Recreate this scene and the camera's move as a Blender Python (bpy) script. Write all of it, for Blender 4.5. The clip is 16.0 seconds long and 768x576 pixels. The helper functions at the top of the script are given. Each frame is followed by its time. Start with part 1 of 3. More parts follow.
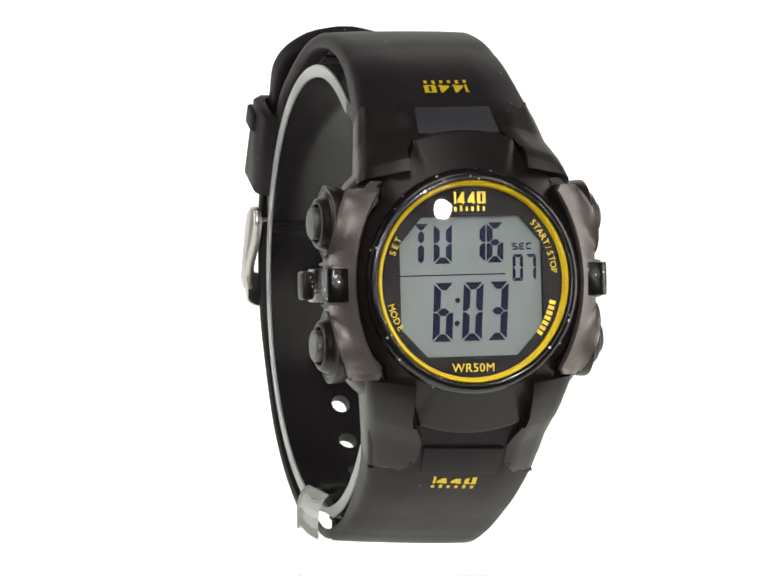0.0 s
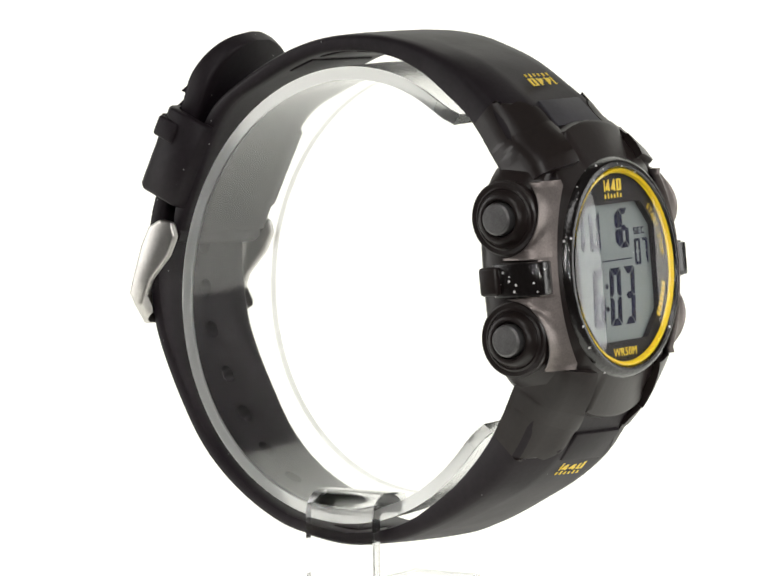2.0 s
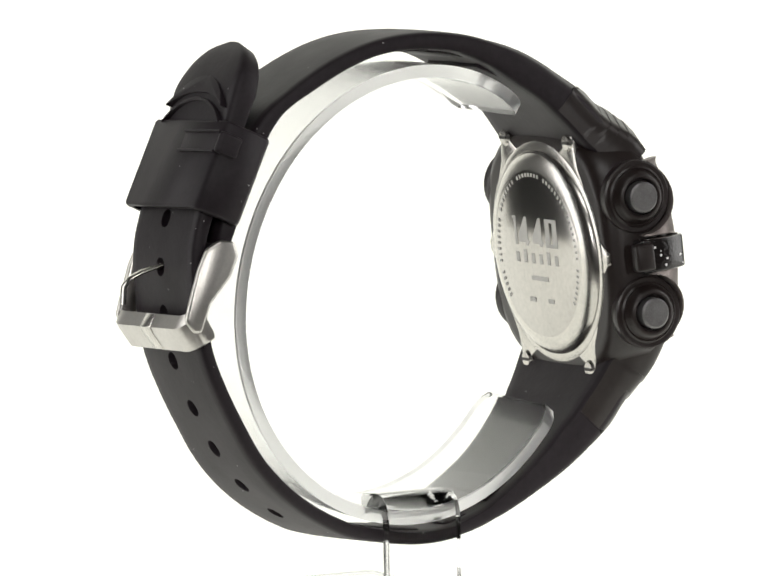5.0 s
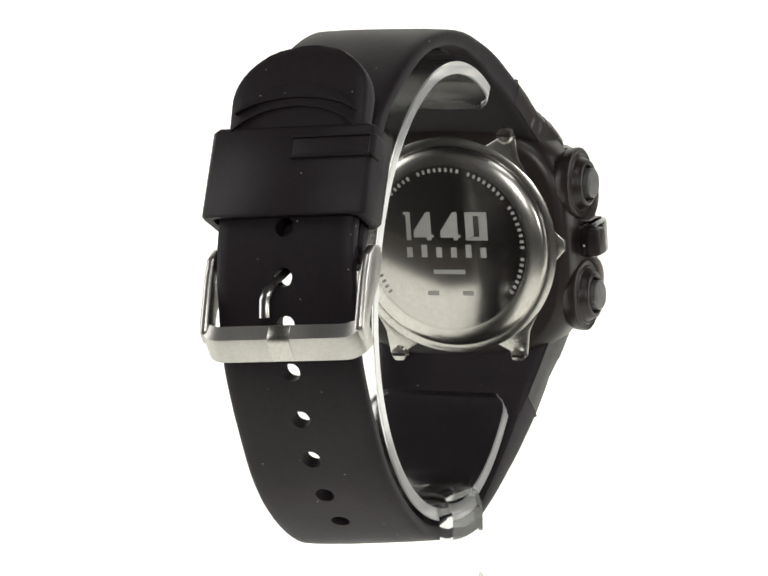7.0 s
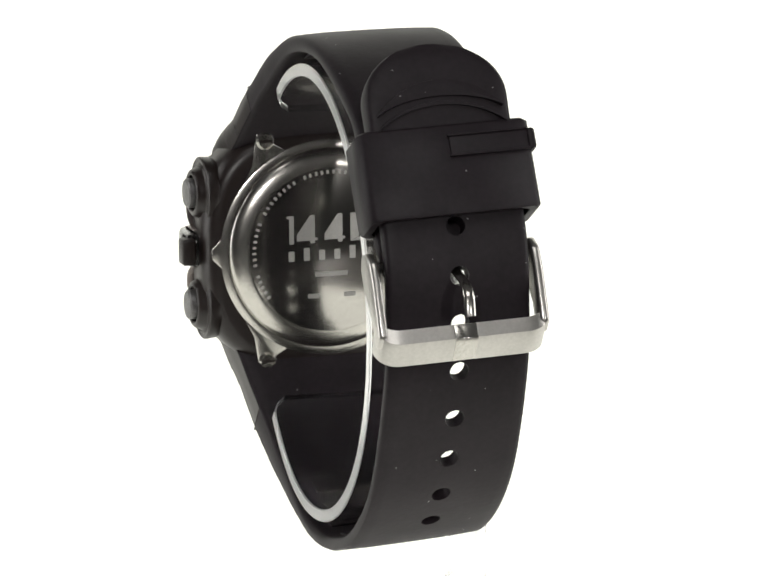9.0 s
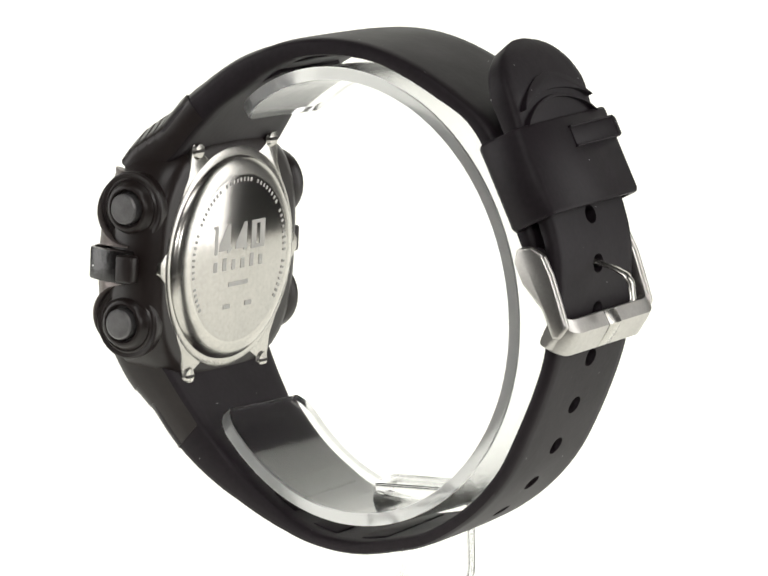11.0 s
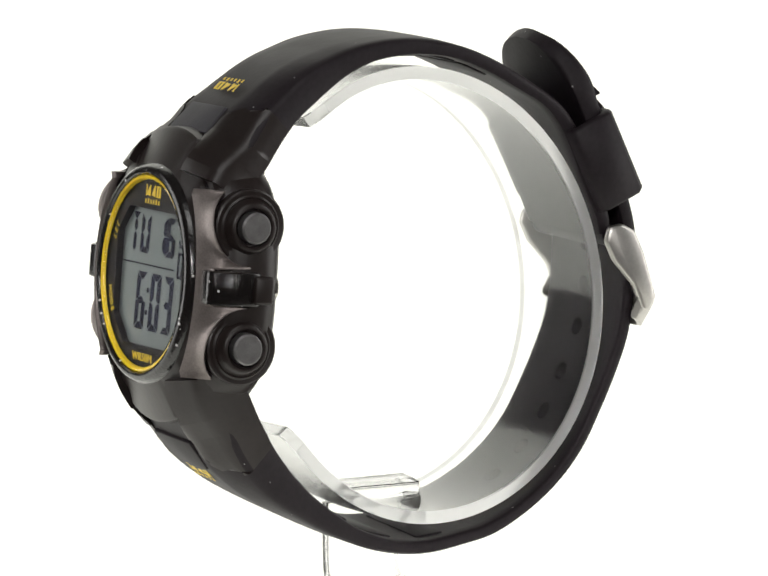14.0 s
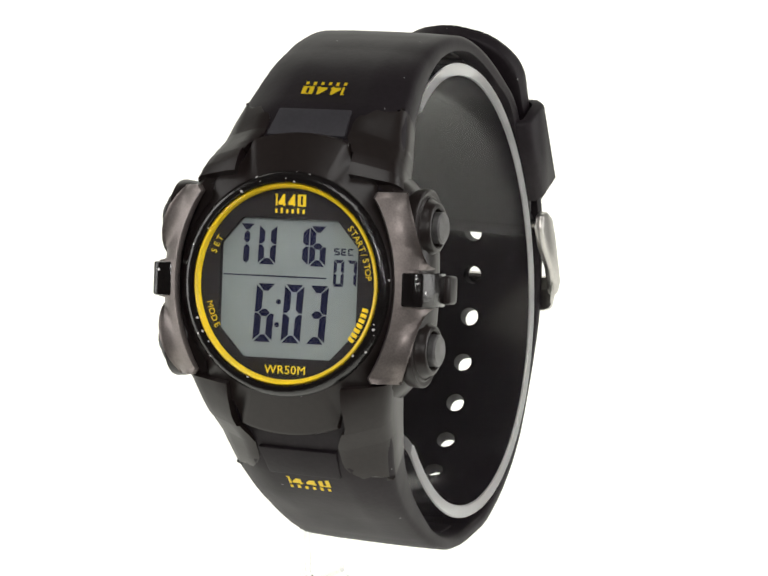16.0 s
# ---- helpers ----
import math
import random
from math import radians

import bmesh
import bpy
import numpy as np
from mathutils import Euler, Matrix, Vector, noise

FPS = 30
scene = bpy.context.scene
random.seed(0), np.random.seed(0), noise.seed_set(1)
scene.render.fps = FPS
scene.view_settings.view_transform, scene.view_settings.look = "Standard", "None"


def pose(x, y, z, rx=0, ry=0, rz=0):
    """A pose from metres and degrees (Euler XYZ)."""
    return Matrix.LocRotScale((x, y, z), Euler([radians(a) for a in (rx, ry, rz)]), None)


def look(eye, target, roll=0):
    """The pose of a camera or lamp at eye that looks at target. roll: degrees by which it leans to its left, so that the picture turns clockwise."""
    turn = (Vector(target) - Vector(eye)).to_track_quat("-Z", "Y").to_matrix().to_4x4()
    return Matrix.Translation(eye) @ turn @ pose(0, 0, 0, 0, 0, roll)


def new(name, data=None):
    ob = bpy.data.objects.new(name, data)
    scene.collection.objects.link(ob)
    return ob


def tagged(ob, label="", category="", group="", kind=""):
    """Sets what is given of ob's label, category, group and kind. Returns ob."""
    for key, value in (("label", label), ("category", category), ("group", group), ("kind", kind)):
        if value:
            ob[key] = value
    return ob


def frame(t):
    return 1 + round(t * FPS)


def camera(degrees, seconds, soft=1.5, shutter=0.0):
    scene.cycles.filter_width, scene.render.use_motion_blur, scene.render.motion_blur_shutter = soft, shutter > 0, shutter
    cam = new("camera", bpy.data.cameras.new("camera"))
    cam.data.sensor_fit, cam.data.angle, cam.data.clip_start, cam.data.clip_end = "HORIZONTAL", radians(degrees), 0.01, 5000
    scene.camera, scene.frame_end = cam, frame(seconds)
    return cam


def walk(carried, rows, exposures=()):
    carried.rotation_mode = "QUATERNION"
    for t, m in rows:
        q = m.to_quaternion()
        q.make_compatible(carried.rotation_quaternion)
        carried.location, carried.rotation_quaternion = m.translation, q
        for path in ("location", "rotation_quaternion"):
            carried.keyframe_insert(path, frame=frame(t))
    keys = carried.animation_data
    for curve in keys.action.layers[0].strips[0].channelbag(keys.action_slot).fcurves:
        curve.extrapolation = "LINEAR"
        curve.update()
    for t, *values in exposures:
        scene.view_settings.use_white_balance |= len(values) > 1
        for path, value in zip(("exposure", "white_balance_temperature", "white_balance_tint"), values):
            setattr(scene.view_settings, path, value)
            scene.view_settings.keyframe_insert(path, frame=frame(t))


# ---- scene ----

# ---- camera ----
PITCH, YAW, ROLL = -6.10, 0.035, -0.91
cam = camera(7.86, 16.0, soft=1.7)
CAM_POSE = pose(0, -0.87, 0.0934, 90 + PITCH, 0, YAW) @ pose(0, 0, 0, 0, 0, ROLL)
walk(cam, [(0, CAM_POSE), (16, CAM_POSE)], exposures=[(0, 0.0), (16, 0.0)])

# ---- light: two strip softboxes beside the watch, two small lamps in front, an added fill above, a white sweep with added glow ----
world = bpy.data.worlds.new("world")
scene.world = world
world.use_nodes = True
world.node_tree.nodes["Background"].inputs[0].default_value = (0.9, 0.95, 1.0, 1)
world.node_tree.nodes["Background"].inputs[1].default_value = 0.085


def area_lamp(name, eye, target, width, height, watts, colour=(1, 1, 1)):
    data = bpy.data.lights.new(name, "AREA")
    data.shape, data.size, data.size_y, data.energy, data.color = "ELLIPSE" if width < 0.1 else "RECTANGLE", width, height, watts, colour
    ob = new(name, data)
    ob.matrix_world = look(eye, target)
    return ob


area_lamp("softbox_lamp_east", (0.62, 0.04, 0.05), (0, 0.0, 0.0), 0.34, 0.8, 2.5, (1, 0.99, 0.97))
area_lamp("softbox_lamp_west", (-0.62, 0.04, 0.05), (0, 0, 0), 0.34, 0.8, 2.5, (1, 0.99, 0.97))
area_lamp("front_lamp", (0.519, -0.857, 0.162), (0, 0, 0), 0.022, 0.022, 1.25, (1, 0.98, 0.95))
area_lamp("camera_lamp", (-0.08, -0.95, 0.30), (0, 0, 0), 0.1, 0.1, 2.3, (1, 0.98, 0.96))
# added fill from above that brightens the strap's upper faces
area_lamp("top_fill", (0.05, -0.45, 0.70), (0, 0, 0), 0.45, 0.30, 1.45, (1, 0.99, 0.97))

# ---- materials ----


def material(name, colour, rough=0.5, metal=0.0, grain=0.0, scale=400.0, bump=0.0, second=None, coat=0.0, spec=0.5, dust_glint=None):
    """Principled surface with noise at two scales in colour, roughness and relief."""
    m = bpy.data.materials.new(name)
    m.use_nodes = True
    n, l = m.node_tree.nodes, m.node_tree.links
    b = n["Principled BSDF"]
    b.inputs["Metallic"].default_value, b.inputs["Coat Weight"].default_value = metal, coat
    b.inputs["Coat Roughness"].default_value, b.inputs["Specular IOR Level"].default_value = 0.06, spec
    tc = n.new("ShaderNodeTexCoord")
    fine, wide = n.new("ShaderNodeTexNoise"), n.new("ShaderNodeTexNoise")
    fine.inputs["Scale"].default_value, wide.inputs["Scale"].default_value = scale * 4, scale / 3
    fine.inputs["Detail"].default_value, wide.inputs["Detail"].default_value = 4, 3
    for x in (fine, wide):
        l.new(tc.outputs["Object"], x.inputs["Vector"])
    add = n.new("ShaderNodeMath")
    add.operation = "ADD"
    l.new(fine.outputs["Fac"], add.inputs[0]), l.new(wide.outputs["Fac"], add.inputs[1])
    ramp = n.new("ShaderNodeMapRange")
    ramp.inputs["From Min"].default_value, ramp.inputs["From Max"].default_value = 0.7, 1.3
    l.new(add.outputs[0], ramp.inputs["Value"])
    mix = n.new("ShaderNodeMix")
    mix.data_type = "RGBA"
    other = second or tuple(c * (1 - grain) for c in colour)
    mix.inputs["A"].default_value, mix.inputs["B"].default_value = (*colour, 1), (*other, 1)
    l.new(ramp.outputs["Result"], mix.inputs["Factor"])
    colour_out = mix.outputs["Result"]
    # pale specks: lint on the rubber, painted glints on the glossy resin
    if dust_glint:
        cells = n.new("ShaderNodeTexVoronoi")
        cells.inputs["Scale"].default_value = dust_glint[1]
        l.new(tc.outputs["Object"], cells.inputs["Vector"])
        near, some, both, lint_glint = n.new("ShaderNodeMath"), n.new("ShaderNodeMath"), n.new("ShaderNodeMath"), n.new("ShaderNodeMix")
        near.operation, near.inputs[1].default_value = "LESS_THAN", dust_glint[2]
        split = n.new("ShaderNodeSeparateColor")
        l.new(cells.outputs["Color"], split.inputs[0])
        some.operation, some.inputs[1].default_value = "GREATER_THAN", dust_glint[3]
        both.operation, lint_glint.data_type = "MULTIPLY", "RGBA"
        l.new(cells.outputs["Distance"], near.inputs[0]), l.new(split.outputs[0], some.inputs[0])
        l.new(near.outputs[0], both.inputs[0]), l.new(some.outputs[0], both.inputs[1])
        lint_glint.inputs["B"].default_value = (dust_glint[0], dust_glint[0] * 0.97, dust_glint[0] * 0.97, 1)
        l.new(both.outputs[0], lint_glint.inputs["Factor"]), l.new(colour_out, lint_glint.inputs["A"])
        colour_out = lint_glint.outputs["Result"]
    l.new(colour_out, b.inputs["Base Color"])
    rr = n.new("ShaderNodeMapRange")
    rr.inputs["To Min"].default_value, rr.inputs["To Max"].default_value = rough * 0.85, min(1, rough * 1.15)
    l.new(wide.outputs["Fac"], rr.inputs["Value"])
    l.new(rr.outputs["Result"], b.inputs["Roughness"])
    if bump:
        bp = n.new("ShaderNodeBump")
        bp.inputs["Strength"].default_value, bp.inputs["Distance"].default_value = bump, 0.0002
        l.new(fine.outputs["Fac"], bp.inputs["Height"])
        l.new(bp.outputs["Normal"], b.inputs["Normal"])
    return m


def glass(name, colour=(1, 1, 1), rough=0.0, ior=1.49, clear=1.0):
    m = bpy.data.materials.new(name)
    m.use_nodes = True
    b = m.node_tree.nodes["Principled BSDF"]
    b.inputs["Base Color"].default_value, b.inputs["Roughness"].default_value = (*colour, 1), rough
    b.inputs["Transmission Weight"].default_value, b.inputs["IOR"].default_value = clear, ior
    return m


def glowing(name, colour, strength):
    m = bpy.data.materials.new(name)
    m.use_nodes = True
    b = m.node_tree.nodes["Principled BSDF"]
    b.inputs["Base Color"].default_value, b.inputs["Roughness"].default_value = (0.2, 0.2, 0.19, 1), 0.6
    b.inputs["Emission Color"].default_value, b.inputs["Emission Strength"].default_value = (*colour, 1), strength
    return m


RUBBER = material("black_rubber", (0.0175, 0.0126, 0.0160), 0.51, grain=0.35, scale=300, bump=0.12, spec=0.24, dust_glint=(0.3, 460, 0.055, 0.62))
RESIN = material("black_resin", (0.0195, 0.0135, 0.0126), 0.36, grain=0.3, scale=300, bump=0.08, spec=0.42)
# the bright specks paint glints of light into the colour
GLOSS = material("glossy_black_resin", (0.012, 0.010, 0.010), 0.12, grain=0.3, scale=500, bump=0.45, coat=0.35, dust_glint=(0.8, 950, 0.2, 0.62))
PANEL = material("dark_grey_rubber", (0.043, 0.040, 0.048), 0.6, grain=0.25, scale=400, bump=0.1)
GUN = material("gunmetal_paint", (0.27, 0.235, 0.222), 0.42, metal=0.65, grain=0.3, scale=900, bump=0.12)
STEEL = material("brushed_steel", (0.62, 0.60, 0.56), 0.24, metal=1.0, grain=0.18, scale=500, bump=0.05)
BUCKLE_STEEL = material("polished_steel", (0.60, 0.58, 0.55), 0.34, metal=1.0, grain=0.15, scale=500, bump=0.05)
BACK_STEEL = material("mirror_steel", (0.54, 0.52, 0.49), 0.13, metal=1.0, grain=0.12, scale=300)
ETCH = material("etched_steel", (0.5, 0.49, 0.47), 0.5, metal=0.7, grain=0.2, scale=900)
YELLOW = material("yellow_print", (0.88, 0.62, 0.012), 0.4, grain=0.12, scale=600)
DIAL = material("dark_dial", (0.020, 0.018, 0.020), 0.6, grain=0.25, scale=500, spec=0.15)
LCD = material("grey_green_lcd", (0.215, 0.243, 0.24), 0.6, grain=0.06, scale=250, coat=1.0, spec=0.2)
INK = material("dark_blue_lcd_ink", (0.003, 0.004, 0.03), 0.6, grain=0.2, scale=600, coat=1.0, spec=0.2)
for film in (LCD, INK):
    film.node_tree.nodes["Principled BSDF"].inputs["Coat IOR"].default_value = 1.6
    film.node_tree.nodes["Principled BSDF"].inputs["Coat Roughness"].default_value = 0.03
CAP = material("speckled_button", (0.2, 0.195, 0.195), 0.4, metal=0.6, grain=0.4, scale=1500, bump=0.2)
CRYSTAL = glass("mineral_crystal", ior=1.45)
ACRYLIC = glass("clear_acrylic", (1.0, 1.0, 1.0), 0.08, 1.32, 1.0)
FOOT_ACRYLIC = glass("clear_acrylic_foot", (1.0, 1.0, 1.0), 0.03, 1.43, 1.0)
# milky acrylic, whitened to imitate light carried to the edges
LIT_EDGE = glass("lit_acrylic_edge", (1.0, 1.0, 1.0), 0.28, 1.1, 0.86)
# white sheet with added emission; no lamps stand behind it
SWEEP = glowing("glowing_white_acrylic", (1.0, 1.0, 0.915), 1.03)
ROOM = material("grey_paint", (0.30, 0.30, 0.30), 0.8, grain=0.2, scale=6, bump=0.1)
WOOD = material("dark_laminate", (0.10, 0.09, 0.085), 0.5, grain=0.25, scale=20, bump=0.05)

# ---- helpers for meshes, in millimetres ----
MM = Matrix.Scale(0.001, 4)


def part(name, bm, mat, parent=None, label="", m=None, sharp=38, warp=None):
    """Links a bmesh, built in millimetres, as one mesh object under its thing."""
    if m is not None:
        bmesh.ops.transform(bm, matrix=m, verts=bm.verts)
    if warp:
        for v in bm.verts:
            v.co = warp(v.co)
    bmesh.ops.transform(bm, matrix=MM, verts=bm.verts)
    bmesh.ops.remove_doubles(bm, verts=bm.verts, dist=1e-7)
    bmesh.ops.recalc_face_normals(bm, faces=bm.faces)
    me = bpy.data.meshes.new(name)
    bm.to_mesh(me)
    bm.free()
    me.materials.append(mat)
    me.shade_smooth()
    me.set_sharp_from_angle(angle=radians(sharp))
    ob = new(name, me)
    ob.parent = parent
    if label:
        tagged(ob, label)
    return ob


def bevel(bm, width, segments=2, angle=30):
    edges = [e for e in bm.edges if len(e.link_faces) == 2 and e.calc_face_angle() > radians(angle)]
    bmesh.ops.bevel(bm, geom=edges, offset=width, segments=segments, profile=0.5, affect="EDGES", clamp_overlap=True)
    return bm


def box(x0, x1, y0, y1, z0, z1, round_=0.0):
    bm = bmesh.new()
    bmesh.ops.create_cube(bm, size=1)
    for v in bm.verts:
        v.co = ((x0 + x1) / 2 + v.co.x * (x1 - x0), (y0 + y1) / 2 + v.co.y * (y1 - y0), (z0 + z1) / 2 + v.co.z * (z1 - z0))
    if round_:
        bevel(bm, round_, 3)
    return bm


def prism(outline, a, b, axis="y", round_=0.0, segments=2, into=None):
    """A flat outline pushed along one axis from a to b. axis y: outline in x, z; axis x: outline in y, z."""
    bm = into or bmesh.new()
    put = {"y": lambda p, d: (p[0], d, p[1]), "x": lambda p, d: (d, p[0], p[1]), "z": lambda p, d: (p[0], p[1], d)}[axis]
    one = [bm.verts.new(put(p, a)) for p in outline]
    two = [bm.verts.new(put(p, b)) for p in outline]
    bm.faces.new(one), bm.faces.new(two[::-1])
    for i in range(len(one)):
        j = (i + 1) % len(one)
        bm.faces.new((one[i], two[i], two[j], one[j]))
    if round_:
        bmesh.ops.recalc_face_normals(bm, faces=bm.faces)
        bevel(bm, round_, segments)
    return bm


def loft(rings, cap=True, closed=False):
    bm = bmesh.new()
    rows = [[bm.verts.new(p) for p in r] for r in rings]
    n = len(rows[0])
    for a, b in zip(rows, rows[1:] + (rows[:1] if closed else [])):
        for i in range(n):
            j = (i + 1) % n
            bm.faces.new((a[i], a[j], b[j], b[i]))
    if cap and not closed:
        bm.faces.new(rows[0]), bm.faces.new(rows[-1][::-1])
    return bm


def lathe(profile, n=96, closed=True):
    """Turns a profile of (radius, y) about the y axis; closed: the profile is a loop."""
    rings = [[(r * math.cos(2 * math.pi * k / n), y, r * math.sin(2 * math.pi * k / n)) for k in range(n)] for r, y in profile]
    return loft(rings, cap=not closed, closed=closed)


def spline(points, step):
    """Catmull-Rom through the points, resampled evenly. Returns places and the share of the control index."""
    dense = []
    p = [np.array(q, float) for q in points]
    p = [2 * p[0] - p[1]] + p + [2 * p[-1] - p[-2]]
    for i in range(1, len(p) - 2):
        for k in range(24):
            t = k / 24
            q = 0.5 * (2 * p[i] + (p[i + 1] - p[i - 1]) * t + (2 * p[i - 1] - 5 * p[i] + 4 * p[i + 1] - p[i + 2]) * t * t
                       + (3 * p[i] - p[i - 1] - 3 * p[i + 1] + p[i + 2]) * t ** 3)
            dense.append((q, i - 1 + t))
    dense.append((p[-2], len(p) - 3))
    at = [0.0]
    for (a, _), (b, _) in zip(dense, dense[1:]):
        at.append(at[-1] + float(np.linalg.norm(b - a)))
    n = max(2, round(at[-1] / step))
    want = np.linspace(0, at[-1], n + 1)
    ys = np.interp(want, at, [d[0][0] for d in dense])
    zs = np.interp(want, at, [d[0][1] for d in dense])
    ids = np.interp(want, at, [d[1] for d in dense])
    return np.stack([ys, zs], 1), ids, want


def normals(path):
    t = np.gradient(path, axis=0)
    t /= np.linalg.norm(t, axis=1)[:, None]
    return t, np.stack([t[:, 1], -t[:, 0]], 1)


def tube(points, r, n=10, flat=1.0):
    """A bent wire through points (x, y, z)."""
    pts = [Vector(p) for p in points]
    rings = []
    for i, p in enumerate(pts):
        d = (pts[min(i + 1, len(pts) - 1)] - pts[max(i - 1, 0)]).normalized()
        side = Vector((1, 0, 0)) if abs(d.x) < 0.9 else Vector((0, 1, 0))
        b = d.cross(side).normalized()
        a = b.cross(d).normalized()
        rings.append([tuple(p + a * (r * flat * math.cos(2 * math.pi * k / n)) + b * (r * math.sin(2 * math.pi * k / n))) for k in range(n)])
    return loft(rings)


# ---- the studio ----


def studio():
    tagged(part("floor", box(-1600, 1600, -1800, 1400, -820, -800), ROOM), "grey painted studio floor", "floor", kind="structure")
    tagged(part("ceiling", box(-1600, 1600, -1800, 1400, 1500, 1520), ROOM), "grey painted studio ceiling", "ceiling", kind="structure")
    for name, b in (("wall_north", (-1600, 1600, 1400, 1420, -800, 1500)), ("wall_south", (-1600, 1600, -1820, -1800, -800, 1500)),
                    ("wall_east", (1600, 1620, -1820, 1420, -800, 1500)), ("wall_west", (-1620, -1600, -1820, 1420, -800, 1500))):
        tagged(part(name, box(*b), ROOM), "grey painted studio wall", "wall", kind="structure")
    table = tagged(new("table"), "dark laminate photo table under the white sweep", "table")
    part("tabletop", box(-320, 320, -120, 440, -80, -52.2, 4), WOOD, table)
    for x in (-285, 285):
        for y in (-85, 405):
            part("leg", box(x - 25, x + 25, y - 25, y + 25, -800, -80, 3), WOOD, table)
    # sheet and backdrop glow of themselves to give the overexposed white
    tagged(part("table_sheet", box(-300, 300, -45, 398, -52.2, -50.7, 0.4), SWEEP), "white acrylic table sheet with added glow", "light table", kind="structure")
    tagged(part("backdrop", box(-330, 330, 400, 404, -52.2, 520), SWEEP), "white acrylic backdrop panel with added glow", "backdrop", kind="structure")


studio()

# ---- the turntable ----
turntable = tagged(new("turntable"), "flat round white turntable with added glow on the table sheet", "turntable")
part("spindle_disc", lathe([(0.01, 0), (20, 0), (20, 0.02), (0.01, 0.02)], 64), SWEEP, turntable, "white centre disc", Matrix.Translation((0, 0, -49.19)) @ Matrix.Rotation(math.radians(90), 4, "X"))
# the platter's glow is added to light the buckle from below
part("platter", lathe([(0.01, 0), (77.5, 0), (78, 0.3), (78, 1.2), (77.5, 1.5), (0.01, 1.5)], 96), SWEEP, turntable, "", Matrix.Translation((0, 0, -50.7)) @ Matrix.Rotation(math.radians(90), 4, "X"))

# ---- the acrylic display stand ----
stand = tagged(new("display_stand"), "clear acrylic watch stand with an open ring and flat foot", "display stand")


def build_stand():
    angle = [-141, -125, -105, -90, -60, -30, 0, 15, 30, 55, 90, 124]
    radius = [31.6, 32.8, 34.5, 35.3, 35.1, 33.4, 31.9, 31.2, 31.4, 33.7, 35.7, 34.8]
    ang = np.linspace(-141, 124, 150)
    rad = np.polyval(np.polyfit(np.radians(angle), radius, 6), np.radians(ang))
    rings = []
    for i, (a, r) in enumerate(zip(np.radians(ang), rad)):
        end = min(i, 149 - i)
        h = 11.7 - (2.2, 1.0, 0.35, 0.1)[end] if end < 4 else 11.7
        c, s, t = math.cos(a), math.sin(a), 2.0
        ring = [(-h + 0.12, r), (h - 0.12, r), (h, r - 0.12), (h, r - t + 0.12), (h - 0.12, r - t), (-h + 0.12, r - t), (-h, r - t + 0.12), (-h, r - 0.12)]
        rings.append([(x, q * c, q * s) for x, q in ring])
    band_ob = part("ring_band", loft(rings), ACRYLIC, stand)
    # milky side faces paint in the light that the ring's edges carry
    band_ob.data.materials.append(LIT_EDGE)
    for face in band_ob.data.polygons:
        face.material_index = 1 if abs(face.normal.x) > 0.6 else 0
    # added strips over both edges, whitened for the same light
    for sx in (-1, 1):
        edge = []
        for a, r in zip(np.radians(ang[3:-3]), rad[3:-3]):
            c, s = math.cos(a), math.sin(a)
            edge.append([(x, q * c, q * s) for x, q in ((sx * 11.72, r - 0.15), (sx * 11.86, r - 0.15), (sx * 11.86, r - 1.85), (sx * 11.72, r - 1.85))])
        part("edge", loft(edge), LIT_EDGE, band_ob, "thin added edge strip")
    path = [(-5.5, -32.6), (-8, -32.2), (-11.4, -32.0), (-12.9, -32.6), (-13.7, -34.2), (-13.8, -37), (-13.8, -44.6), (-13.1, -46.8), (-11.1, -47.9), (-4, -48.0), (16, -48.0)]
    pts, _, _ = spline(path, 0.7)
    _, nn = normals(pts)
    half = np.interp(np.arange(len(pts)), [0, 8, 14, len(pts)], [1.5, 1.5, 1.1, 1.1])
    side = [tuple(p + n * h) for p, n, h in zip(pts, nn, half)] + [tuple(p - n * h) for p, n, h in zip(pts[::-1], nn[::-1], half[::-1])]
    bm = prism(side, -6.2, 6.2, "y")
    bevel(bm, 0.35, 2, 50)
    shift = Matrix.Translation((0.7, 0.9, 0))
    foot = part("foot", bm, FOOT_ACRYLIC, stand, "clear bent acrylic foot", shift)
    # clear strips added so that the foot's edges show
    for sy in (-1, 1):
        rows = []
        for p, n, h in zip(pts, nn, half):
            o, i = p + n * (h - 0.4), p - n * (h - 0.4)
            rows.append([(o[0], sy * 6.22, o[1]), (i[0], sy * 6.22, i[1]), (i[0], sy * 6.3, i[1]), (o[0], sy * 6.3, o[1])])
        part("edge", loft(rows), FOOT_ACRYLIC, foot, "thin added edge strip", shift)


build_stand()

# ---- the wristwatch ----


def ease(t):
    t = min(1, max(0, t))
    return t * t * (3 - 2 * t)


def sag(p):
    """The strap hangs a little askew on the stand: lower on one side, and drawn aside towards the buckle."""
    k = max(0.035 * ease((p.y + 12) / 32), 0.058 * ease((-p.z - 6) / 24))
    top = 0.8 * ease((p.z - 28) / 6)
    return Vector((p.x - 0.3 * ease((p.y + 30) / 65), p.y, p.z - k * (p.x + 11.6) - top))


watch = tagged(new("wristwatch"), "black rubber sports watch with round yellow-ringed digital display", "wristwatch")
CASE = pose(0, -36.0, 4.9, -5.2)
FACE = CASE @ Matrix.Diagonal((0.935, 1, 0.95, 1))
BACK = CASE @ Matrix.Translation((0, 1.0, 0)) @ Matrix.Diagonal((1.05, 1, 1.03, 1))


